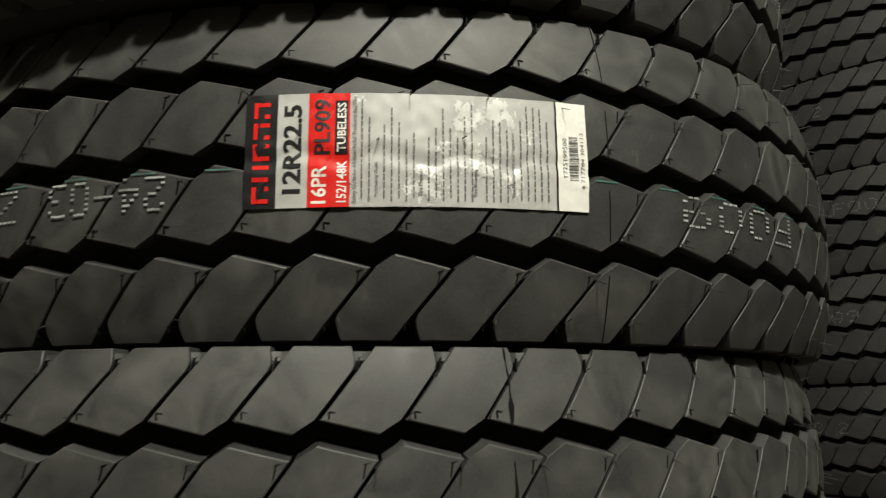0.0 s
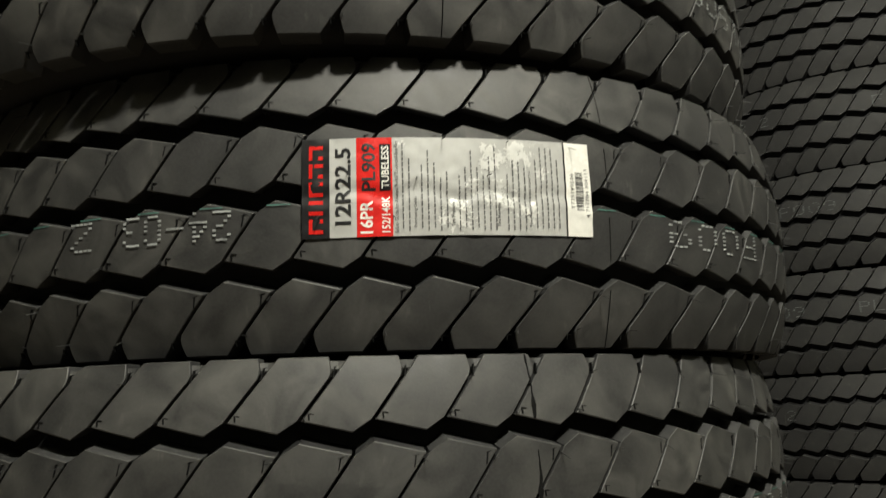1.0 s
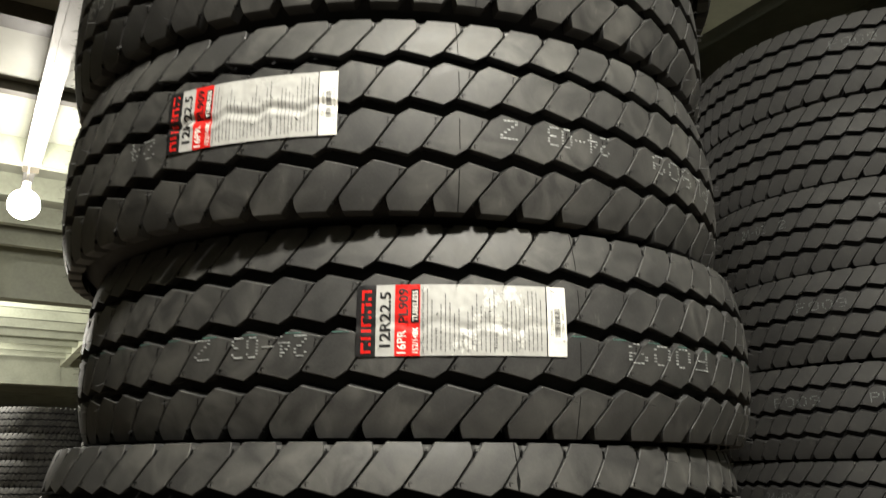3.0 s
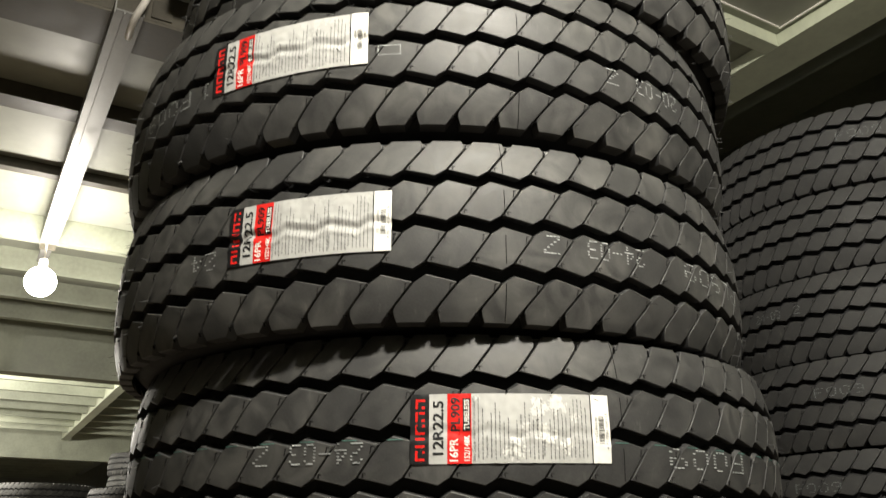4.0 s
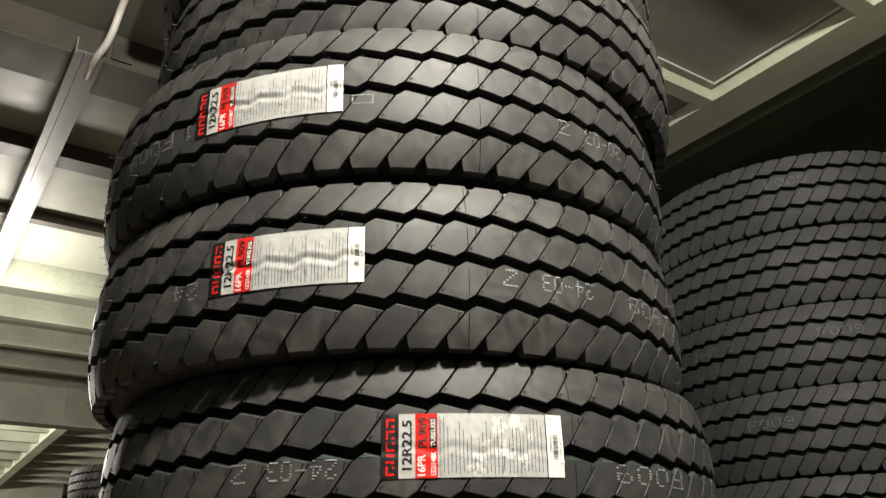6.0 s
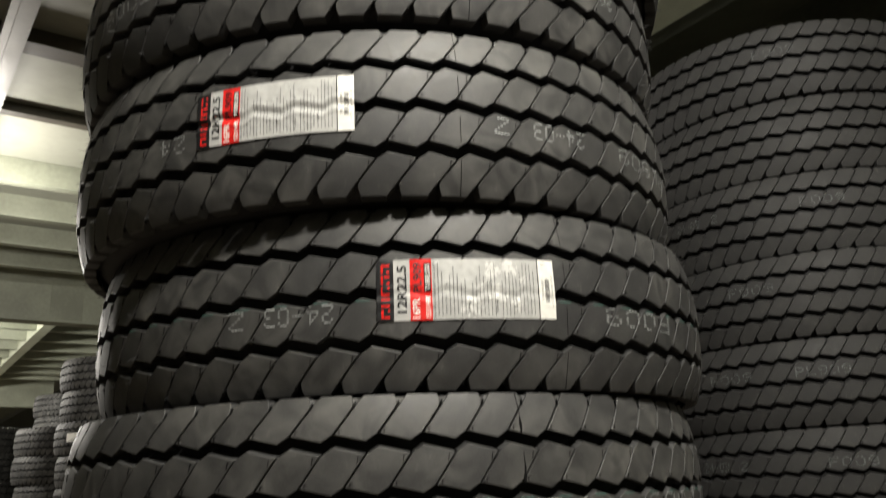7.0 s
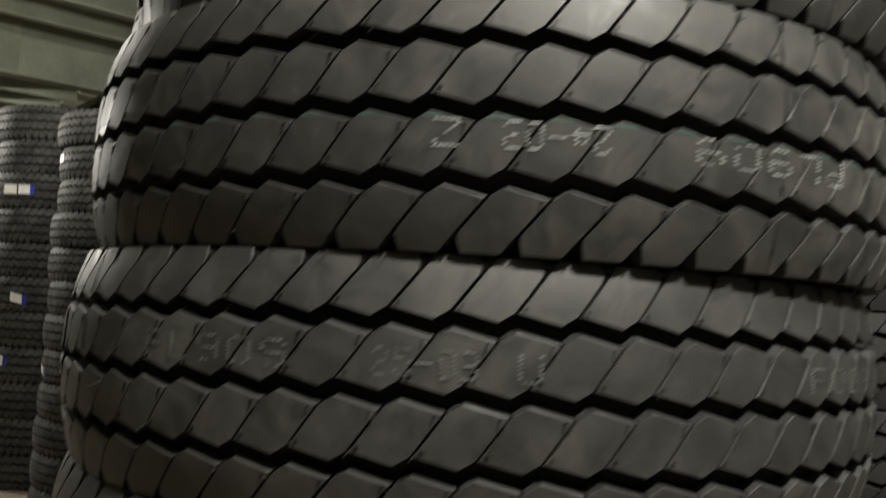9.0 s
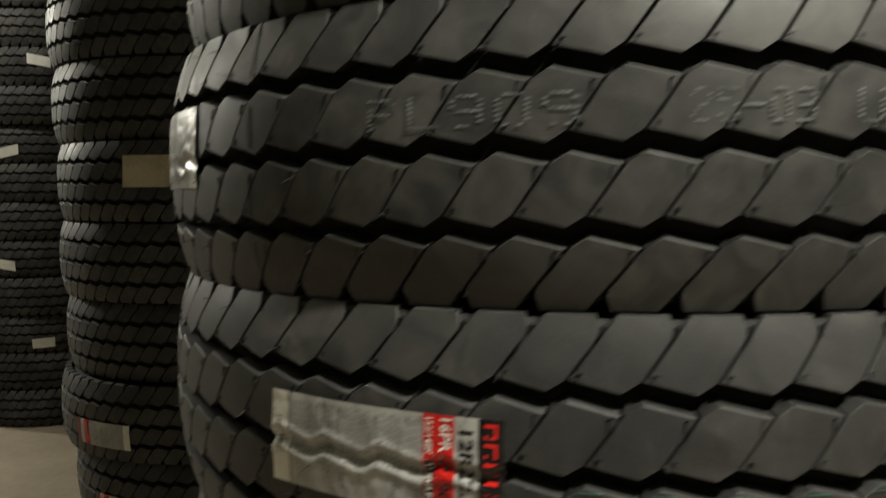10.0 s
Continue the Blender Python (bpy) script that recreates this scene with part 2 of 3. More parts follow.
def carcass_mesh():
    half = [(0.5235, 0.0), (0.5205, 0.06), (0.508, 0.100), (0.497, 0.111), (0.488, 0.1165), (0.480, 0.1195), (0.466, 0.1240), (0.43, 0.1247),
            (0.38, 0.119), (0.33, 0.1), (0.30, 0.09), (0.286, 0.084), (0.290, 0.068), (0.33, 0.08), (0.40, 0.1),
            (0.46, 0.103), (0.495, 0.085), (0.505, 0.0)]
    prof = half + [(r, -z) for r, z in reversed(half[1:-1])]
    return lathe("sidewall", prof, SIDE)


def hair_mesh(seed):
    """Thin moulding hairs and the small cut marks at the corners of the blocks."""
    rng = random.Random(seed)
    verts, faces = [], []

    def prism(p, q, w):
        p, q = Vector(p), Vector(q)
        d = (q - p).normalized()
        s = d.orthogonal().normalized() * w
        t = d.cross(s)
        b = len(verts)
        for c, k in ((p, 1.0), (q, 0.5)):
            verts.extend([tuple(c + s * k), tuple(c + t * k), tuple(c - s * k), tuple(c - t * k)])
        faces.extend([(b, b + 1, b + 5, b + 4), (b + 1, b + 2, b + 6, b + 5), (b + 2, b + 3, b + 7, b + 6), (b + 3, b, b + 4, b + 7), (b + 4, b + 5, b + 6, b + 7)])

    for k in range(BLOCKS):
        for row in range(4):
            x0 = (row - 1) * STEP - RISE + k
            zt = (HALF - 0.012) if row == 0 else GROOVE[row - 1] - GW - AMP
            zb = (-HALF + 0.012) if row == 3 else GROOVE[row] + GW + AMP
            for x, z in ((x0 - 0.06, zt - 0.004), (x0 - 0.42, zb + 0.003)):
                a = x * PITCH
                if rng.random() < 0.6:
                    ln = rng.uniform(0.004, 0.013)
                    p = on_tyre(a, z, -0.001)
                    q = on_tyre(a + rng.uniform(-0.006, 0.006), z - rng.uniform(-0.002, 0.006), ln)
                    prism(p, q, 0.0005)
    return mesh_of("moulding_hairs", verts, faces, HAIR, 0)


def cut_mesh():
    verts, faces = [], []
    for k in range(BLOCKS):
        for row in range(4):
            top = (-0.35 if row == 0 else (row - 1) * STEP - RISE) + k + 1
            bot = (row * STEP if row < 3 else 2 * STEP - RISE - 0.73) + k
            zt = (HALF - 0.006) if row == 0 else GROOVE[row - 1] - GW - AMP
            zb = (-HALF + 0.006) if row == 3 else GROOVE[row] + GW + AMP
            for x, z, dx, dz in ((top - 0.17, zt - 0.002, -0.025, -0.0085), (top - 0.19, zt - 0.002, 0.06, 0.0008), (bot + 0.13, zb + 0.0055, 0.01, -0.0045), (bot + 0.13, zb + 0.0055, 0.07, -0.0006)):
                b = len(verts)
                w = 0.00055
                for px, pz in ((x, z), (x + dx, z + dz)):
                    for sx, sz, out in ((-1, -0.3, -0.002), (-1, -0.3, 0.0006), (1, 0.3, 0.0006), (1, 0.3, -0.002)):
                        verts.append(on_tyre(px * PITCH + sx * w / R, pz + sz * w, out))
                faces.extend([(b + 1, b + 2, b + 6, b + 5), (b, b + 1, b + 5, b + 4), (b + 2, b + 3, b + 7, b + 6), (b, b + 3, b + 2, b + 1), (b + 4, b + 5, b + 6, b + 7)])
    return mesh_of("cut_mark", verts, faces, CUT, 0)


TREAD, TREAD_FAR, TREAD_DIMMED, CARCASS = tread_mesh(), tread_mesh(False, DUSTY), tread_mesh(True, DIMMED), carcass_mesh()
HAIRS, CUTS = hair_mesh(4), cut_mesh()


def tyre(place, turn=0.0, tilt=(0.0, 0.0), near=True, label="", group="", width=1.0, size=1.0, dimmed=False):
    ob = new("tyre")
    ob.empty_display_size = 0.1
    ob.matrix_basis = Matrix.Translation(place) @ pose(0, 0, 0, tilt[1], -tilt[0], turn) @ Matrix.Diagonal((size, size, width, 1))
    part_mesh("tread", TREAD_DIMMED if dimmed else TREAD if near else TREAD_FAR, ob)
    part_mesh("sidewall", CARCASS, ob)
    if near:
        tagged(part_mesh("moulding_hairs", HAIRS, ob), kind="stuff")
        tagged(part_mesh("cut_mark", CUTS, ob), kind="stuff")
    return tagged(ob, label, "tyre", group)


# ---------------------------------------------------------------- marks and labels on a tyre
GLYPHS = {"0": "01110 10001 10001 10001 10001 10001 01110", "2": "01110 10001 00001 00110 01000 10000 11111",
          "3": "11110 00001 00001 01110 00001 00001 11110", "4": "00010 00110 01010 10010 11111 00010 00010",
          "5": "11111 10000 11110 00001 00001 10001 01110", "9": "01110 10001 10001 01111 00001 00001 01110",
          "P": "11110 10001 10001 11110 10000 10000 10000", "L": "10000 10000 10000 10000 10000 10000 11111",
          "F": "11111 10000 10000 11110 10000 10000 10000", "U": "10001 10001 10001 10001 10001 10001 01110",
          "-": "00000 00000 00000 11111 00000 00000 00000", "Z": "11111 00001 00010 00100 01000 10000 11111", "1": "00100 01100 00100 00100 00100 00100 01110"}


def marking(owner, words, turned, seed=1, mat=MARK):
    """Dotted white paint marks. words: text, middle angle in degrees, span in degrees."""
    rng = random.Random(seed)
    zc = -0.0215 if turned else 0.0285
    for text, mid, span in words:
        verts, faces = [], []
        n = len(text)
        cell = span / n if n > 1 else span
        for i, ch in enumerate(text):
            for ry, line in enumerate(GLYPHS[ch].split()):
                for rx, bit in enumerate(line):
                    if bit == "0" or rng.random() < 0.09:
                        continue
                    lx = (i - (n - 1) / 2) * cell + (rx - 2) * cell * 0.155
                    lz = (3 - ry) * 0.0037
                    if turned:
                        lx, lz = -lx, -lz
                    a = radians(mid + lx)
                    z = zc + lz + rng.uniform(-0.0002, 0.0002)
                    w, h = max(0.0015 / R, radians(cell) * 0.062), 0.0008
                    b = len(verts)
                    verts += [on_tyre(a - w, z - h, 0.0009), on_tyre(a + w, z - h, 0.0009), on_tyre(a + w, z + h, 0.0009), on_tyre(a - w, z + h, 0.0009)]
                    faces.append((b, b + 1, b + 2, b + 3))
        part_mesh("marking", mesh_of("marking", verts, faces, mat, 0), owner, "dotted white paint marking")


def line_on_tread(owner, z0, a0, a1, bare=()):
    """A painted line on the upper edge of the third row of blocks, broken over the groove and the slits; bare: stretches without it."""
    verts, faces = [], []
    n = int((a1 - a0) / 0.25)
    for i in range(n):
        lo, hi = radians(a0 + i * 0.25), radians(a0 + (i + 1) * 0.25)
        if any(p < a0 + i * 0.25 < q for p, q in bare):
            continue
        if GROOVE[1] - GW + AMP * saw((lo + hi) / 2 / PITCH - STEP) < z0 + 0.0008:
            continue
        b = len(verts)
        verts += [on_tyre(lo, z0 - 0.0005, 0.0007), on_tyre(hi, z0 - 0.0005, 0.0007), on_tyre(hi, z0 + 0.0005, 0.0007), on_tyre(lo, z0 + 0.0005, 0.0007)]
        faces.append((b, b + 1, b + 2, b + 3))
    tagged(part_mesh("painted_line", mesh_of("painted_line", verts, faces, GREEN, 0), owner, "thin green painted line along the tread"), kind="stuff")


LW, LH = 0.240, 0.080


def text_mesh(body, size, bold=0.0):
    """Flat triangles of a line of text: verts and faces, with the text's middle at the origin."""
    cu = bpy.data.curves.new("writing", "FONT")
    cu.body, cu.size, cu.align_x, cu.align_y, cu.offset = body, size, "CENTER", "CENTER", bold
    cu.resolution_u = 2
    ob = bpy.data.objects.new("writing", cu)
    scene.collection.objects.link(ob)
    bpy.context.view_layer.update()
    me = bpy.data.meshes.new_from_object(ob.evaluated_get(bpy.context.evaluated_depsgraph_get()))
    vs, fs = [tuple(v.co) for v in me.vertices], [tuple(f.vertices) for f in me.polygons]
    bpy.data.objects.remove(ob)
    bpy.data.curves.remove(cu)
    bpy.data.meshes.remove(me)
    return vs, fs


def label_pieces():
    """The sticker, flat: name, material, layer, verts, faces; s along the tread from its left end, h up from its foot."""
    out = []

    def rect(name, mat, layer, s0, s1, h0, h1):
        n = max(1, int((s1 - s0) / 0.003))
        m = max(1, int((h1 - h0) / 0.0026))
        vs = [(s0 + (s1 - s0) * i / n, h0 + (h1 - h0) * j / m) for i in range(n + 1) for j in range(m + 1)]
        fs = [(i * (m + 1) + j, (i + 1) * (m + 1) + j, (i + 1) * (m + 1) + j + 1, i * (m + 1) + j + 1) for i in range(n) for j in range(m)]
        out.append((name, mat, layer, vs, fs))

    def write(name, mat, body, s, h, length, height, layer=2, bold=0.0):
        vs, fs = text_mesh(body, 1.0, bold)
        x0, x1 = min(v[0] for v in vs), max(v[0] for v in vs)
        y0, y1 = min(v[1] for v in vs), max(v[1] for v in vs)
        res = []
        for x, y, _ in vs:
            u, w = (x - x0) / (x1 - x0) - 0.5, (y - y0) / (y1 - y0) - 0.5
            res.append((s - w * height, h + u * length))
        out.append((name, mat, layer, res, fs))

    rect("sheet", PAPER, 0, 0, LW, 0, LH)
    rect("band", BLACK, 1, 0, 0.0215, 0, LH)
    rect("band", RED, 1, 0.0425, 0.0705, 0, LH)
    rect("band", WHITE, 1, 0.2165, LW, 0, LH)
    rect("band", BLACK, 1, 0.2150, 0.2165, 0, LH)
    # the maker's sign as plain red strokes
    vs, fs = [], []
    for k in range(5):
        h = 0.0035 + k * 0.0148
        for s0, s1, h0, h1 in ((0.0055, 0.0165, h, h + 0.003), (0.0055, 0.0165, h + 0.0085, h + 0.0115), (0.0055, 0.0083, h, h + 0.0115)):
            b = len(vs)
            vs += [(s0, h0), (s1, h0), (s1, h1), (s0, h1)]
            fs.append((b, b + 1, b + 2, b + 3))
    out.append(("sign", RED, 2, vs, fs))
    write("writing", BLACK, "12R22.5", 0.0320, 0.041, 0.062, 0.0125, bold=0.020)
    write("writing", WHITE, "16PR", 0.0500, 0.0155, 0.026, 0.0102, bold=0.020)
    write("writing", BLACK, "PL909", 0.0520, 0.056, 0.039, 0.0112, bold=0.020)
    write("writing", WHITE, "152/148K", 0.0652, 0.0175, 0.029, 0.0066, bold=0.018)
    rect("band", BLACK, 2, 0.0605, 0.0692, 0.0365, 0.0745)
    write("writing", WHITE, "TUBELESS", 0.0649, 0.0555, 0.035, 0.0060, layer=3, bold=0.018)
    write("writing", TEXTGREY, "Safety Guide for All-steel Radial Truck-and-Bus Tire", 0.0740, 0.040, 0.075, 0.0038, bold=0.012)
    for s, word in ((0.0885, "Purchasing Guide"), (0.118, "Tire Pressure"), (0.156, "Tire Mounting"), (0.183, "Tire Maintenance and Inspection")):
        ln = 0.0015 * len(word)
        write("writing", TEXTGREY, word, s, 0.007 + ln / 2, ln, 0.0030, bold=0.014)
    # lines of small print too small to read
    rng = random.Random(11)
    vs, fs = [], []
    s = 0.078
    while s < 0.212:
        if all(abs(s - q) > 0.0022 for q in (0.0885, 0.118, 0.156, 0.183)):
            h, end = 0.004 + rng.choice((0, 0.002)), rng.uniform(0.045, 0.075)
            while h < end:
                w = rng.uniform(0.002, 0.006)
                b = len(vs)
                vs += [(s, h), (s + 0.0011, h), (s + 0.0011, h + w), (s, h + w)]
                fs.append((b, b + 1, b + 2, b + 3))
                h += w + 0.0012
        s += 0.0050
    out.append(("small_print", TEXTGREY, 2, vs, fs))
    # where the grey print has worn off: ragged white flecks
    vs, fs = [], []
    cell = 0.0008
    spots = ((0.150, 0.062, 0.016), (0.172, 0.066, 0.016), (0.158, 0.030, 0.017), (0.122, 0.014, 0.017), (0.182, 0.018, 0.012), (0.076, 0.074, 0.006), (0.195, 0.052, 0.008), (0.135, 0.040, 0.010))
    for i in range(int(0.141 / cell)):
        for k in range(int(LH / cell)):
            s, h = 0.0725 + i * cell, 0.0006 + k * cell
            near_spot = max(math.exp(-((s - cs) ** 2 + (h - ch) ** 2) / (r * r)) for cs, ch, r in spots)
            ragged = 0.5 + 0.5 * noise.noise((s * 190, h * 130, 2.0)) + 0.34 * noise.noise((s * 560, h * 480, 5.0))
            if ragged * near_spot > 0.33 and s + cell < 0.2148 and h + cell < LH:
                b = len(vs)
                vs += [(s, h), (s + cell, h), (s + cell, h + cell), (s, h + cell)]
                fs.append((b, b + 1, b + 2, b + 3))
    out.append(("worn_patch", WORN, 1, vs, fs))
    # bar code
    vs, fs = [], []
    h = 0.022
    while h < 0.054:
        w = rng.choice((0.0004, 0.0004, 0.0008, 0.0012))
        b = len(vs)
        vs += [(0.2255, h), (0.2325, h), (0.2325, h + w), (0.2255, h + w)]
        fs.append((b, b + 1, b + 2, b + 3))
        h += w + rng.choice((0.0004, 0.0008))
    out.append(("bar_code", TEXTGREY, 2, vs, fs))
    write("writing", TEXTGREY, "T725199500", 0.2222, 0.038, 0.030, 0.0034)
    write("writing", TEXTGREY, "4 717784 304113", 0.2358, 0.037, 0.042, 0.0030)
    return out


PIECES = label_pieces()


def film(a, z, seed, crease=1.0):
    """How far the film stands off the blocks: it dips into the zigzag groove, with a crease above and below, and is wavy."""
    d = z - GROOVE[1] - AMP * saw(a / PITCH - STEP)
    depth = 0.5 + 0.5 * noise.noise((a * 9, 1.0, seed))
    dip = -0.0038 * crease * depth * math.exp(-(d / 0.004) ** 2) + 0.0007 * crease * math.exp(-((abs(d) - 0.0095) / 0.0022) ** 2)
    wave = 0.0009 * noise.noise((a * 28 + seed * 3.1, z * 24, seed)) + 0.0006 * noise.noise((a * 80, z * 110, seed + 7))
    return max(0.0008, 0.0012 + wave) + dip


def sticker(owner, a0, z0, turned=False, seed=1.0, skew=0.0, near=True, worn=False, crease=0.75, length=1.0):
    """A sheet on the tread: a0 the angle of its left end in degrees, z0 the height of its foot."""
    root = None
    for name, mat, layer, vs, fs in PIECES:
        if (not near and name in ("writing", "bar_code")) or (not worn and name == "worn_patch"):
            continue
        verts = []
        for s, h in vs:
            if turned:
                s, h = LW - s, LH - h
            a, z = radians(a0) + s * length / R, z0 + h + skew * s
            verts.append(on_tyre(a, z, film(a, z, seed, crease) + layer * 0.00025 + 0.0004))
        me = mesh_of(name, verts, fs, mat, 0)
        me.shade_smooth()
        if root is None:
            root = part_mesh("sticker", me, owner, "creased glossy paper sticker with red, black and grey bands")
        else:
            piece = part_mesh(name, me, root)
            if name in ("small_print", "worn_patch", "bar_code"):
                tagged(piece, kind="stuff")
    return root


# ---------------------------------------------------------------- the room: floor, walls, ceiling
U, V = Vector((0.857, 0.515, 0)), Vector((-0.515, 0.857, 0))   # along the purlins, along the rafters
TURN = math.degrees(math.atan2(0.515, 0.857))
CEIL = 3.85


def at(a, b, z=0.0):
    return U * a + V * b + Vector((0, 0, z))


def frame_box(name, mat, a0, a1, b0, b1, z0, z1, label, category="", kind="structure", bevel=0.0, parent=None):
    bm = bmesh.new()
    c = at((a0 + a1) / 2, (b0 + b1) / 2, (z0 + z1) / 2)
    box(bm, Matrix.Translation(c) @ pose(0, 0, 0, 0, 0, TURN), a1 - a0, b1 - b0, z1 - z0, bevel)
    return thing(name, bm, mat, label, category, kind, parent=parent)


A0, A1, B0, B1 = -14.0, 6.0, -5.5, 26.0
B_ONE = 0.81
frame_box("floor", CONCRETE, A0 - 0.2, A1 + 0.2, B0 - 0.2, B1 + 0.2, -0.15, 0.0, "dusty tan concrete floor of the warehouse", "floor")
frame_box("ceiling", PANEL, A0 - 0.2, 2.82, B0 - 0.2, B1 + 0.2, CEIL, CEIL + 0.1, "cream painted ceiling sheets between steel purlins", "ceiling")
HIGH = 5.6                            # higher roof added beyond the beam so that the area stays dark
frame_box("ceiling_high", WALL, 2.7, A1 + 0.2, B0 - 0.2, B1 + 0.2, HIGH, HIGH + 0.1, "roof sheets of an added higher bay, raised to stay unlit", "ceiling")
frame_box("wall_upper", WALL, 2.72, 2.82, B0 - 0.2, B1 + 0.2, CEIL + 0.1, HIGH, "dark sheet wall added above the beam to close the higher bay", "wall")
frame_box("wall_north", PANEL, A0, A1, B1, B1 + 0.2, 0, HIGH, "pale sheet wall at the far end", "wall")
# Unseen wall behind the camera, set closer to cut bounced light.
frame_box("wall_south", WALL, A0, A1, B0 - 0.2, B0, 0, HIGH, "unseen dark sheet wall closing the room behind", "wall")
frame_box("wall_west", WALL, A0 - 0.2, A0, B0 - 0.2, B1 + 0.2, 0, CEIL, "dark sheet side wall", "wall")
frame_box("wall_east", WALL, A1, A1 + 0.2, B0 - 0.2, B1 + 0.2, 0, HIGH, "dark sheet side wall", "wall")

PURLINS = [-4.9 + 0.72 * k for k in range(7)] + [5.4, 6.15, 6.9, 7.6] + [9.1 + 0.75 * k for k in range(9)] + [17.1 + 0.75 * k for k in range(12)]
# Purlins and rafters take the darkened copy of the beam paint.
for b in PURLINS:
    frame_box("purlin", DIMSTEEL, A0 if b > 2.3 else 0.7, 2.465, b - 0.04, b + 0.04, CEIL - 0.17, CEIL - 0.001, "steel purlin under the ceiling sheets", "purlin")
# The dark brown of these two purlins has their shade painted in.
for b0, b1, deep in ((3.61, 3.74, 0.08), (4.50, 4.57, 0.06)):
    frame_box("purlin", DARKSTEEL, A0, 2.465, b0, b1, CEIL - deep, CEIL - 0.001, "steel purlin coloured dark brown as in shade, under the ceiling sheets", "purlin")
for b in (B_ONE, 1.585):
    frame_box("purlin", STEEL, 0.7, 2.468, b - 0.035, b + 0.035, CEIL - 0.062, CEIL - 0.001, "shallow pale green steel purlin under the ceiling", "purlin")
for name, a0, a1, b0, b1 in (("trim", 2.438, 2.445, B_ONE + 0.04, 1.51), ("trim", 0.8, 2.43, 1.504, 1.511)):
    frame_box(name, PLASTIC, a0, a1, b0, b1, CEIL - 0.008, CEIL - 0.001, "thin white edge trim of the ceiling sheet", "trim")
for b in (8.3, 16.3):
    frame_box("rafter", DIMSTEEL, A0, 2.465, b - 0.1, b + 0.1, CEIL - 0.52, CEIL - 0.002, "pale green painted steel rafter", "beam")
    for k in range(9):
        frame_box("splice_plate", DIMSTEEL, -9.0 + 1.25 * k, -8.7 + 1.25 * k, b - 0.108, b - 0.1015, CEIL - 0.5, CEIL - 0.03, "bolted steel splice plate on the rafter", "plate")
frame_box("bracket_plate", DARKSTEEL, 0.10, 0.34, 1.92, 2.14, CEIL - 0.13, CEIL - 0.004, "brown steel bracket plate under the ceiling", "bracket", kind="", bevel=0.006)
edge = frame_box("beam", STEEL, 2.47, 2.68, B0, 16.0, CEIL - 0.062, CEIL - 0.002, "pale green painted steel beam at the edge of the ceiling", "beam")
# Separate darker strip along the far edge of the beam.
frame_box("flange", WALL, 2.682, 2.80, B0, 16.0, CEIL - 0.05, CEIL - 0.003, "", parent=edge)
for a, b0 in ((1.25, 8.41),):
    web = frame_box("beam", STEEL, a, a + 0.016, b0, 16.0, CEIL - 0.19, CEIL - 0.002, "pale green painted steel beam with a bottom flange", "beam")
    frame_box("flange", STEEL, a - 0.005, a + 0.12, b0, 16.0, CEIL - 0.202, CEIL - 0.19, "", parent=web)
cross = frame_box("cross_beam", DARKSTEEL, -9.0, 2.465, 2.60, 2.615, CEIL - 0.136, CEIL - 0.003, "brown steel beam crossing below the ceiling", "beam")
frame_box("flange", DARKSTEEL, -9.0, 2.465, 2.60, 2.855, CEIL - 0.148, CEIL - 0.137, "", parent=cross)
channel = frame_box("cable_channel", GALV, -0.075, 0.032, 2.48, 5.30, CEIL - 0.212, CEIL - 0.205, "galvanised cable channel hung below the purlins", "channel")
for a, drop in ((-0.075, 0.02), (0.026, 0.0)):
    frame_box("lip", GALV, a, a + 0.006, 2.48, 5.30, CEIL - 0.204 - drop, CEIL - 0.150, "", parent=channel)
frame_box("rib", GALV, -0.040, -0.034, 2.48, 5.30, CEIL - 0.222, CEIL - 0.2125, "", parent=channel)
frame_box("end_plate", DARKSTEEL, -0.07, 0.027, 5.302, 5.31, CEIL - 0.25, CEIL - 0.15, "dark end plate", parent=channel)
frame_box("tail", GALV, -0.055, 0.012, 5.312, 5.7, CEIL - 0.216, CEIL - 0.200, "", parent=channel)
frame_box("cover_plate", DARKSTEEL, 0.07, 0.15, 2.588, 2.597, CEIL - 0.125, CEIL - 0.045, "small dark plate on the face of the beam", "plate")


def tube(name, points, radius, mat, label, category):
    cu = bpy.data.curves.new(name, "CURVE")
    cu.dimensions, cu.bevel_depth, cu.bevel_resolution = "3D", radius, 3
    sp = cu.splines.new("BEZIER")
    sp.bezier_points.add(len(points) - 1)
    for p, q in zip(sp.bezier_points, points):
        p.co, p.handle_left_type, p.handle_right_type = q, "AUTO", "AUTO"
    cu.materials.append(mat)
    return tagged(new(name, cu), label, category)


tube("conduit", [at(0.0, 2.62, CEIL - 0.228), at(0.0, 2.47, CEIL - 0.228), at(0.02, 2.40, CEIL - 0.19), at(0.04, 2.30, CEIL - 0.05), at(0.05, 1.9, CEIL - 0.03), at(0.05, 0.6, CEIL - 0.03)], 0.014, PLASTIC, "white plastic conduit running into the channel", "conduit")


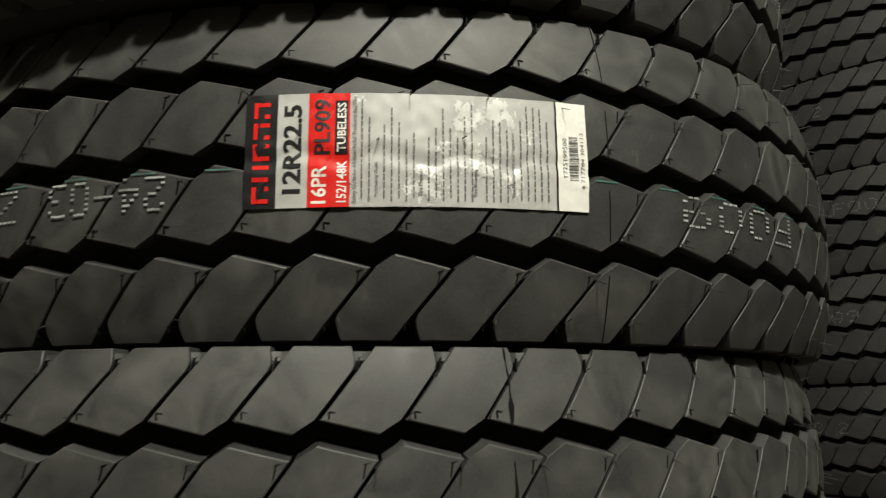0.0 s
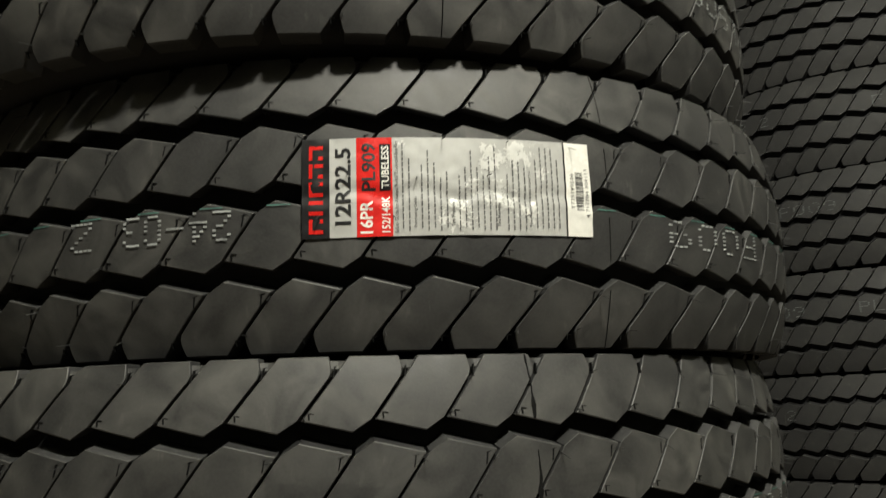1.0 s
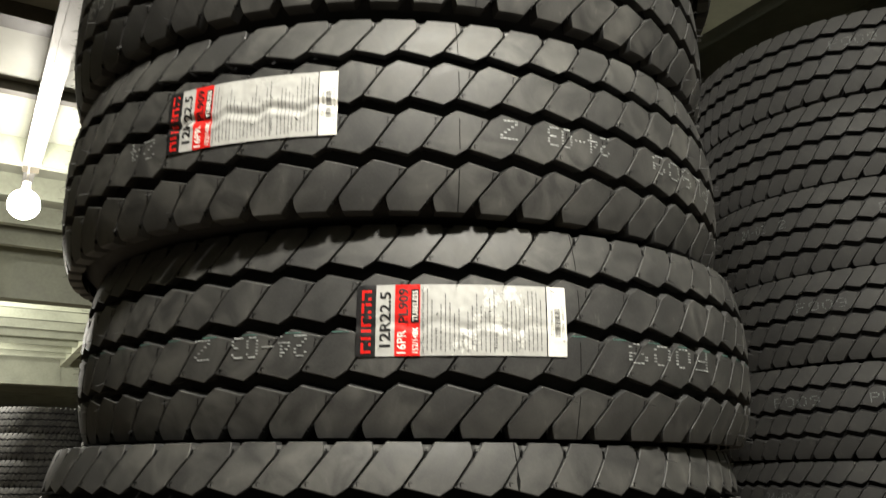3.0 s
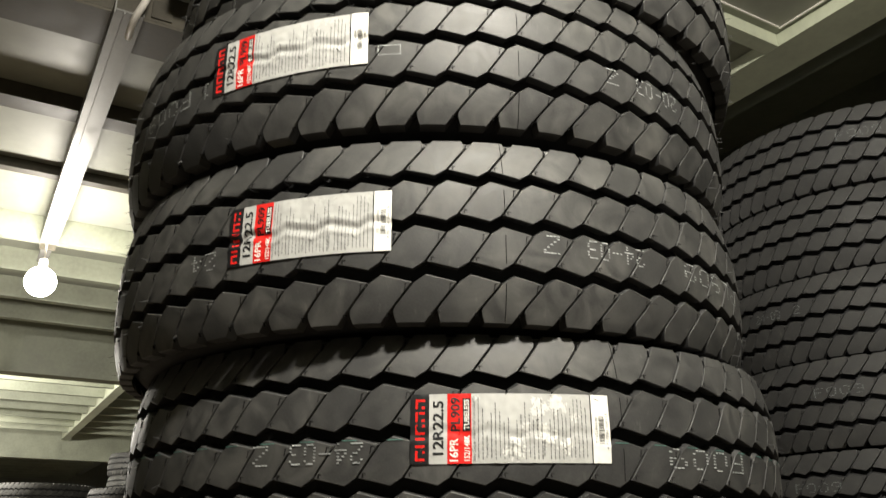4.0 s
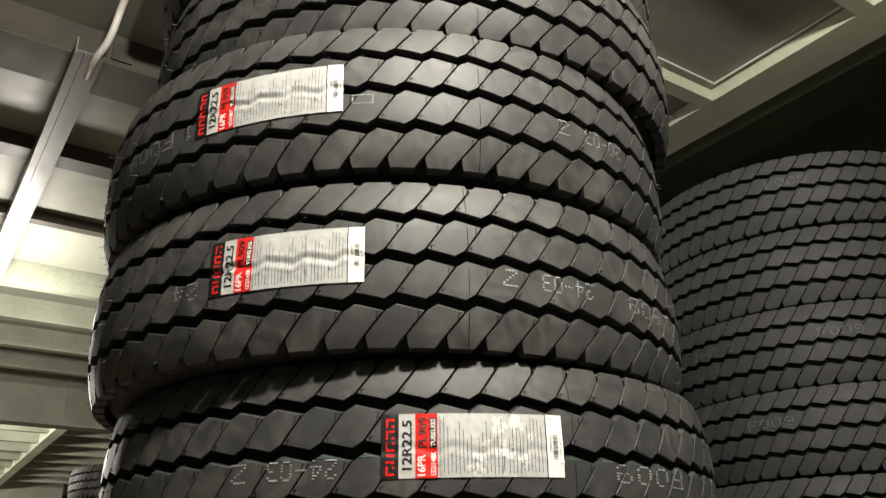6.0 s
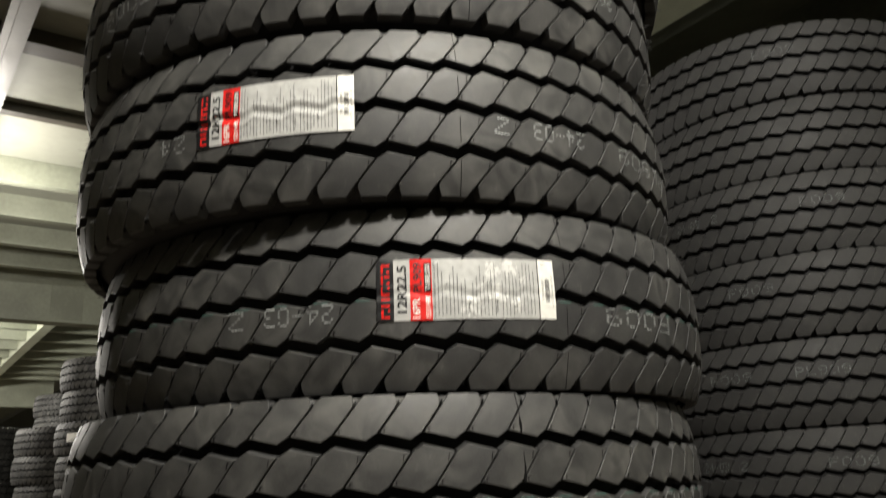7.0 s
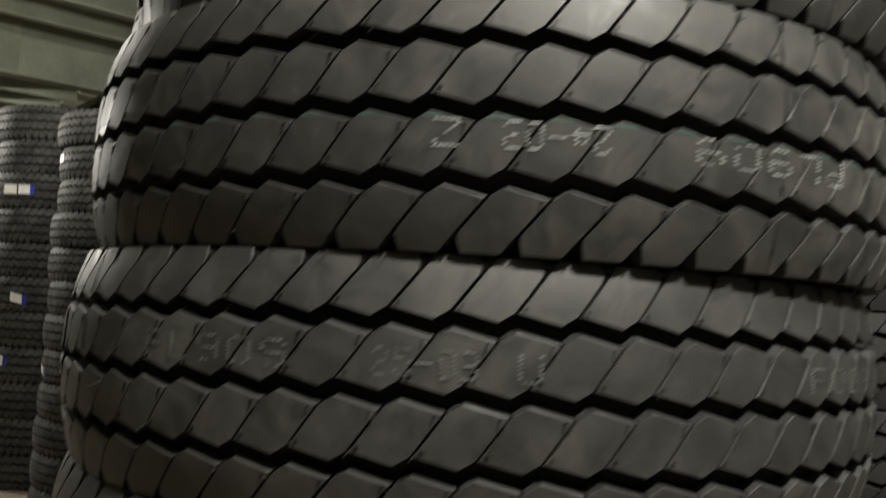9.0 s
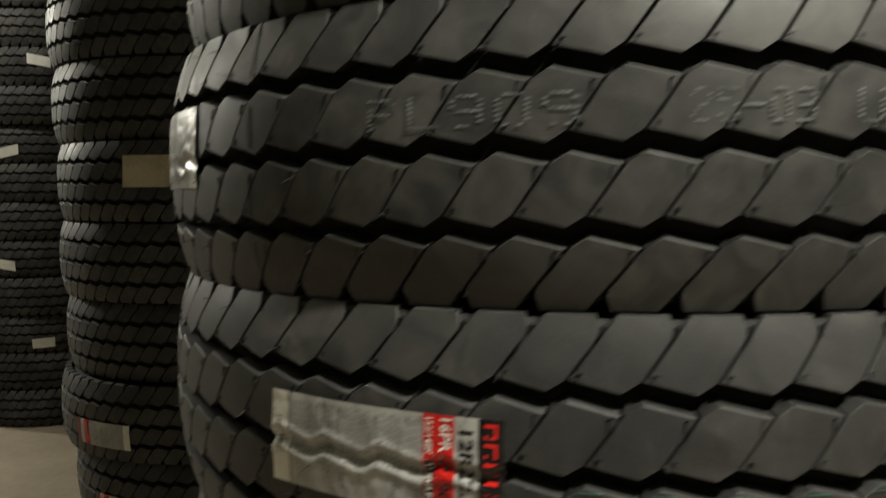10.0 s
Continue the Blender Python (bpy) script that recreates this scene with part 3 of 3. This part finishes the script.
def bulb(place):
    root = new("ceiling_and_fill_bulb")
    root.location = place
    bm = bmesh.new()
    bmesh.ops.create_uvsphere(bm, u_segments=24, v_segments=16, radius=BULB_R)
    g = thing("globe", bm, GLOW, "glowing round globe", "", parent=root)
    g.visible_shadow = False
    bm = bmesh.new()
    bmesh.ops.create_cone(bm, cap_ends=True, segments=20, radius1=0.03, radius2=0.024, depth=0.09, matrix=Matrix.Translation((0, 0, 0.1)))
    thing("socket", bm, PLASTIC, "white plastic socket", "", parent=root)
    bm = bmesh.new()
    bmesh.ops.create_cone(bm, cap_ends=True, segments=8, radius1=0.006, radius2=0.006, depth=CEIL - 0.20 - place[2] - 0.13, matrix=Matrix.Translation((0, 0, 0.13 + (CEIL - 0.20 - place[2] - 0.13) / 2)))
    thing("cord", bm, PLASTIC, "", "", parent=root)
    tagged(root, "lit warm round bulb, one of the seen and added ceiling lamps", "lamp", "ceiling bulbs")


# The last two are drawn like the others but are only added fills.
for place in BULBS_AND_FILLS:
    bulb(place)

# ---------------------------------------------------------------- the main stack
NEAR = "worn black truck tyre with slanted tread blocks, stacked flat"
STACK = "tyres in the near stack"
# name, x, y, z of the middle, tilt about two axes, turn of the tread in degrees
STACKED = [
    ("top", -0.09, 1.05, 2.882, 0.0, 0.0, 2.5),
    ("a", -0.0800, 1.0500, 2.6320, 0.00, 0.00, 5.70),
    ("b", -0.1329, 1.0265, 2.3792, 0.76, -0.01, 1.8),
    ("c", -0.1269, 1.0392, 2.1218, 0.45, 0.34, 4.15),
    ("d", -0.0871, 1.0708, 1.8731, -0.10, 0.54, 3.1),
    ("e", -0.1196, 1.0587, 1.6198, -0.11, -0.08, 4.35),
    ("f", -0.1383, 1.0693, 1.3675, -0.49, -0.81, 5.2),
    ("g", -0.1396, 1.0601, 1.1260, -0.55, -0.32, 6.2),
    ("h", -0.130, 1.070, 0.8765, 0.0, 0.0, 0.0),
    ("i", -0.110, 1.055, 0.6260, 0.0, 0.0, 1.3),
    ("j", -0.130, 1.040, 0.3755, 0.0, 0.0, 2.6),
    ("k", -0.110, 1.025, 0.1250, 0.0, 0.0, 3.9),
]
NEAR_TYRE = {}
for key, x, y, z, tx, ty, turn in STACKED:
    NEAR_TYRE[key] = tyre((x, y, z), turn, (tx, ty), True, NEAR, STACK)
TURNS = {key: turn for key, *_, turn in STACKED}


def words_on(key, turned, *words):
    marking(NEAR_TYRE[key], [(w, mid - TURNS[key], span) for w, mid, span in words], turned, ord(key), FAINT if key in "fa" else MARK)


words_on("d", True, ("Z", -25.0, 3.2), ("24-03", -15.6, 10.4), ("F009", 37.7, 17.0))
words_on("e", True, ("Z", -15.7, 3.2), ("24-03", -5.8, 10.2), ("PL909", 17.3, 20.8), ("F009", 48, 17.0))
words_on("c", True, ("Z", 18.1, 3.2), ("24-03", 28.3, 10.2), ("PL909", 51.4, 20.0), ("24", -31.5, 5.5))
words_on("b", True, ("Z", 30.5, 3.2), ("20-03", 40.2, 10.4), ("F009", -43.5, 14.0), ("1", -33.5, 3.0))
words_on("a", True, ("PL909", -21, 18.0), ("F009", 12, 17.0))
words_on("f", False, ("PL909", -36.2, 18.6), ("25-03", -14.4, 10.0), ("U", -5.0, 3.0), ("F009", 34.7, 17.0))
line_on_tread(NEAR_TYRE["d"], -0.0072, -80, 80, ((-4.7 - TURNS["d"], 21.0 - TURNS["d"]),))
line_on_tread(NEAR_TYRE["e"], -0.0072, -80, 80)
line_on_tread(NEAR_TYRE["g"], -0.0072, -80, 80, ((-57.5 - TURNS["g"], -32.0 - TURNS["g"]),))
sticker(NEAR_TYRE["d"], -4.7 - TURNS["d"], -0.0357, False, 1.0, 0.018, True, True, 0.6)
sticker(NEAR_TYRE["c"], -26.7 - TURNS["c"], -0.0360, False, 2.0, 0.0, crease=1.3, length=0.93)
sticker(NEAR_TYRE["b"], -31.6 - TURNS["b"], -0.0375, False, 3.0, crease=1.1)
sticker(NEAR_TYRE["g"], -57.0 - TURNS["g"], -0.037, True, 4.0, crease=2.3, length=0.93)
sticker(NEAR_TYRE["f"], -96.5 - TURNS["f"], -0.0250, False, 5.0)


# a small dotted square beside one sticker
verts, faces = [], []
for i in range(11):
    for k in range(7):
        if i in (0, 10) or k in (0, 6):
            a, z, b = radians(-4.8 - TURNS["b"] + 0.31 * i), -0.012 - 0.0023 * k, len(verts)
            verts += [on_tyre(a + p * 0.0019, z + q * 0.0007, 0.0009) for p, q in ((-1, -1), (1, -1), (1, 1), (-1, 1))]
            faces.append((b, b + 1, b + 2, b + 3))
part_mesh("marking", mesh_of("marking", verts, faces, MARK, 0), NEAR_TYRE["b"], "dotted white paint square")


def seam(owner, a, torn=0.0):
    """The fine moulding line across the tread; torn: it wanders and has split open in places."""
    verts, faces = [], []
    n = 72
    for i in range(n + 1):
        z = -HALF + 2 * HALF * i / n
        x = radians(a) + (0.0006 + 0.0022 * torn) * noise.noise((i * 0.16, a, 1)) + 0.0018 * torn * noise.noise((i * 0.7, a, 4))
        w = (0.0005 + 0.0030 * torn * max(0.0, noise.noise((i * 0.45, a, 7)) + 0.1)) / R
        verts += [on_tyre(x - w, z, 0.0003), on_tyre(x, z, 0.0007), on_tyre(x + w, z, 0.0003)]
        # the line breaks over the grooves
        if i and all(abs(z - g) > GW + AMP for g in GROOVE):
            b = 3 * i
            faces += [(b - 3, b - 2, b + 1, b), (b - 2, b - 1, b + 2, b + 1)]
    part_mesh("moulding_seam", mesh_of("moulding_seam", verts, faces, CUT, 0), owner)


for key, a, torn in (("a", 10, 0), ("b", 15, 0), ("c", 11.8, 0), ("d", 22.6, 0), ("e", 17.8, 0.8), ("f", -60, 0), ("g", 30, 0)):
    seam(NEAR_TYRE[key], a - TURNS[key], torn)

# ---------------------------------------------------------------- the stacks behind
def stack(x, y, count, pitch, group, label, seed, size=1.0, near=False, spread=0.02, dimmed=False):
    rng = random.Random(seed)
    made = []
    for k in range(count):
        made.append(tyre((x + rng.uniform(-spread, spread), y + rng.uniform(-spread, spread), (k + 0.5) * pitch), rng.uniform(0, 360),
                         (0, 0), near, label, group, pitch / 0.25, size, dimmed))
    return made


# The east stack's darker rubber stands in for weaker light on it.
RIGHT = stack(1.34, 2.22, 12, 0.25, "tyres in the stack to the east", "dimmed black truck tyre with slanted tread blocks, stacked flat", 3, near=True, spread=0.012, dimmed=True)
LEFT = stack(-0.57, 3.12, 11, 0.248, "tyres in the stack behind", "black truck tyre in a shaded stack", 5, near=True)
FAR1 = stack(-1.50, 5.55, 12, 0.211, "tyres in the far stack", "dusty black tyre in a far stack", 7, 0.98)
FAR2 = stack(-2.255, 6.60, 11, 0.249, "tyres in the second far stack", "dusty black tyre in a far stack", 9)
FAR3 = stack(-3.20, 8.10, 9, 0.259, "tyres in the third far stack", "dusty black tyre in a far stack", 11, spread=0.03)
FAR4 = stack(-4.55, 8.70, 9, 0.270, "tyres in the fourth far stack", "dusty black tyre in a far stack", 12, spread=0.03)
FAR5 = stack(-3.86, 10.0, 11, 0.262, "tyres in the fifth far stack", "dusty black tyre in a far stack", 13, spread=0.03)


def tag(owner, a, z, w=0.12, h=0.065, lean=0.0, edge=None, paper=WHITE, words="small white paper label", out=0.002):
    """A small white paper label on a tread; edge: a coloured strip at its end."""
    turn = owner.matrix_basis.to_euler().z
    a = radians(a) - turn

    def sheet(s0, s1, off, mat, parent, name):
        verts, faces = [], []
        n = 8
        for i in range(n + 1):
            s = s0 + (s1 - s0) * i / n
            for t in (-h / 2, h / 2):
                verts.append(on_tyre(a + s / R, z + t + lean * s, off))
            if i:
                b = 2 * i
                faces.append((b - 2, b, b + 1, b - 1))
        return part_mesh(name, mesh_of(name, verts, faces, mat, 0), parent)

    p = sheet(-w / 2, w / 2, out, paper, owner, "sticker")
    tagged(p, words)
    if edge:
        sheet(-w / 2 if edge[1] < 0 else w / 2 - 0.03, -w / 2 + 0.03 if edge[1] < 0 else w / 2, out + 0.001, edge[0], p, "strip")


for k, a, z, lean, edge in ((7, -15, -0.04, 0.25, None), (4, -22, -0.03, -0.2, (BLUE, -1)), (2, 0, -0.05, 0.05, None), (9, 2, 0.03, -0.2, None), (10, -64, 0.03, 0.0, None), (4, -63, -0.03, -0.25, (BLUE, 1))):
    tag(FAR1[k], a, z / 0.85, lean=lean, edge=edge)
for k, a, z, lean, edge in ((8, -29, 0.0, 0.0, None), (8, -15, 0.0, 0.0, (BLUE, 1)), (5, -14, -0.03, -0.2, (BLUE, 1)), (3, -27, 0.03, -0.1, (BLUE, 1))):
    tag(FAR2[k], a, z, lean=lean, edge=edge)


def turn_of(owner):
    return math.degrees(owner.matrix_basis.to_euler().z)


sticker(LEFT[2], -58 - turn_of(LEFT[2]), -0.079, False, 8.0, 0.0, False)
sticker(LEFT[1], -56 - turn_of(LEFT[1]), -0.079, False, 9.0, 0.0, False)


def words_far(owner, *words):
    turn = turn_of(owner)
    marking(owner, [(w, mid - turn, span) for w, mid, span in words], False, 5, FAINT)


words_far(RIGHT[11], ("F009", -26, 14.0))
words_far(RIGHT[9], ("24-03", -62, 10.0), ("2", -51.5, 3.0), ("F009", -18, 14.0))
words_far(RIGHT[8], ("F009", -43.5, 15.0))
words_far(RIGHT[7], ("F009", -52.5, 15.0), ("PL909", -25, 16.0))
words_far(RIGHT[6], ("24-03", -63, 10.0), ("2", -53, 3.0), ("F009", -22, 14.0))
words_far(RIGHT[4], ("F009", -40, 15.0))
tag(LEFT[5], -20.6, 0.029, 0.24, 0.095, 0.0, None, KRAFT, "dull yellowish film label in the shade", 0.0085)
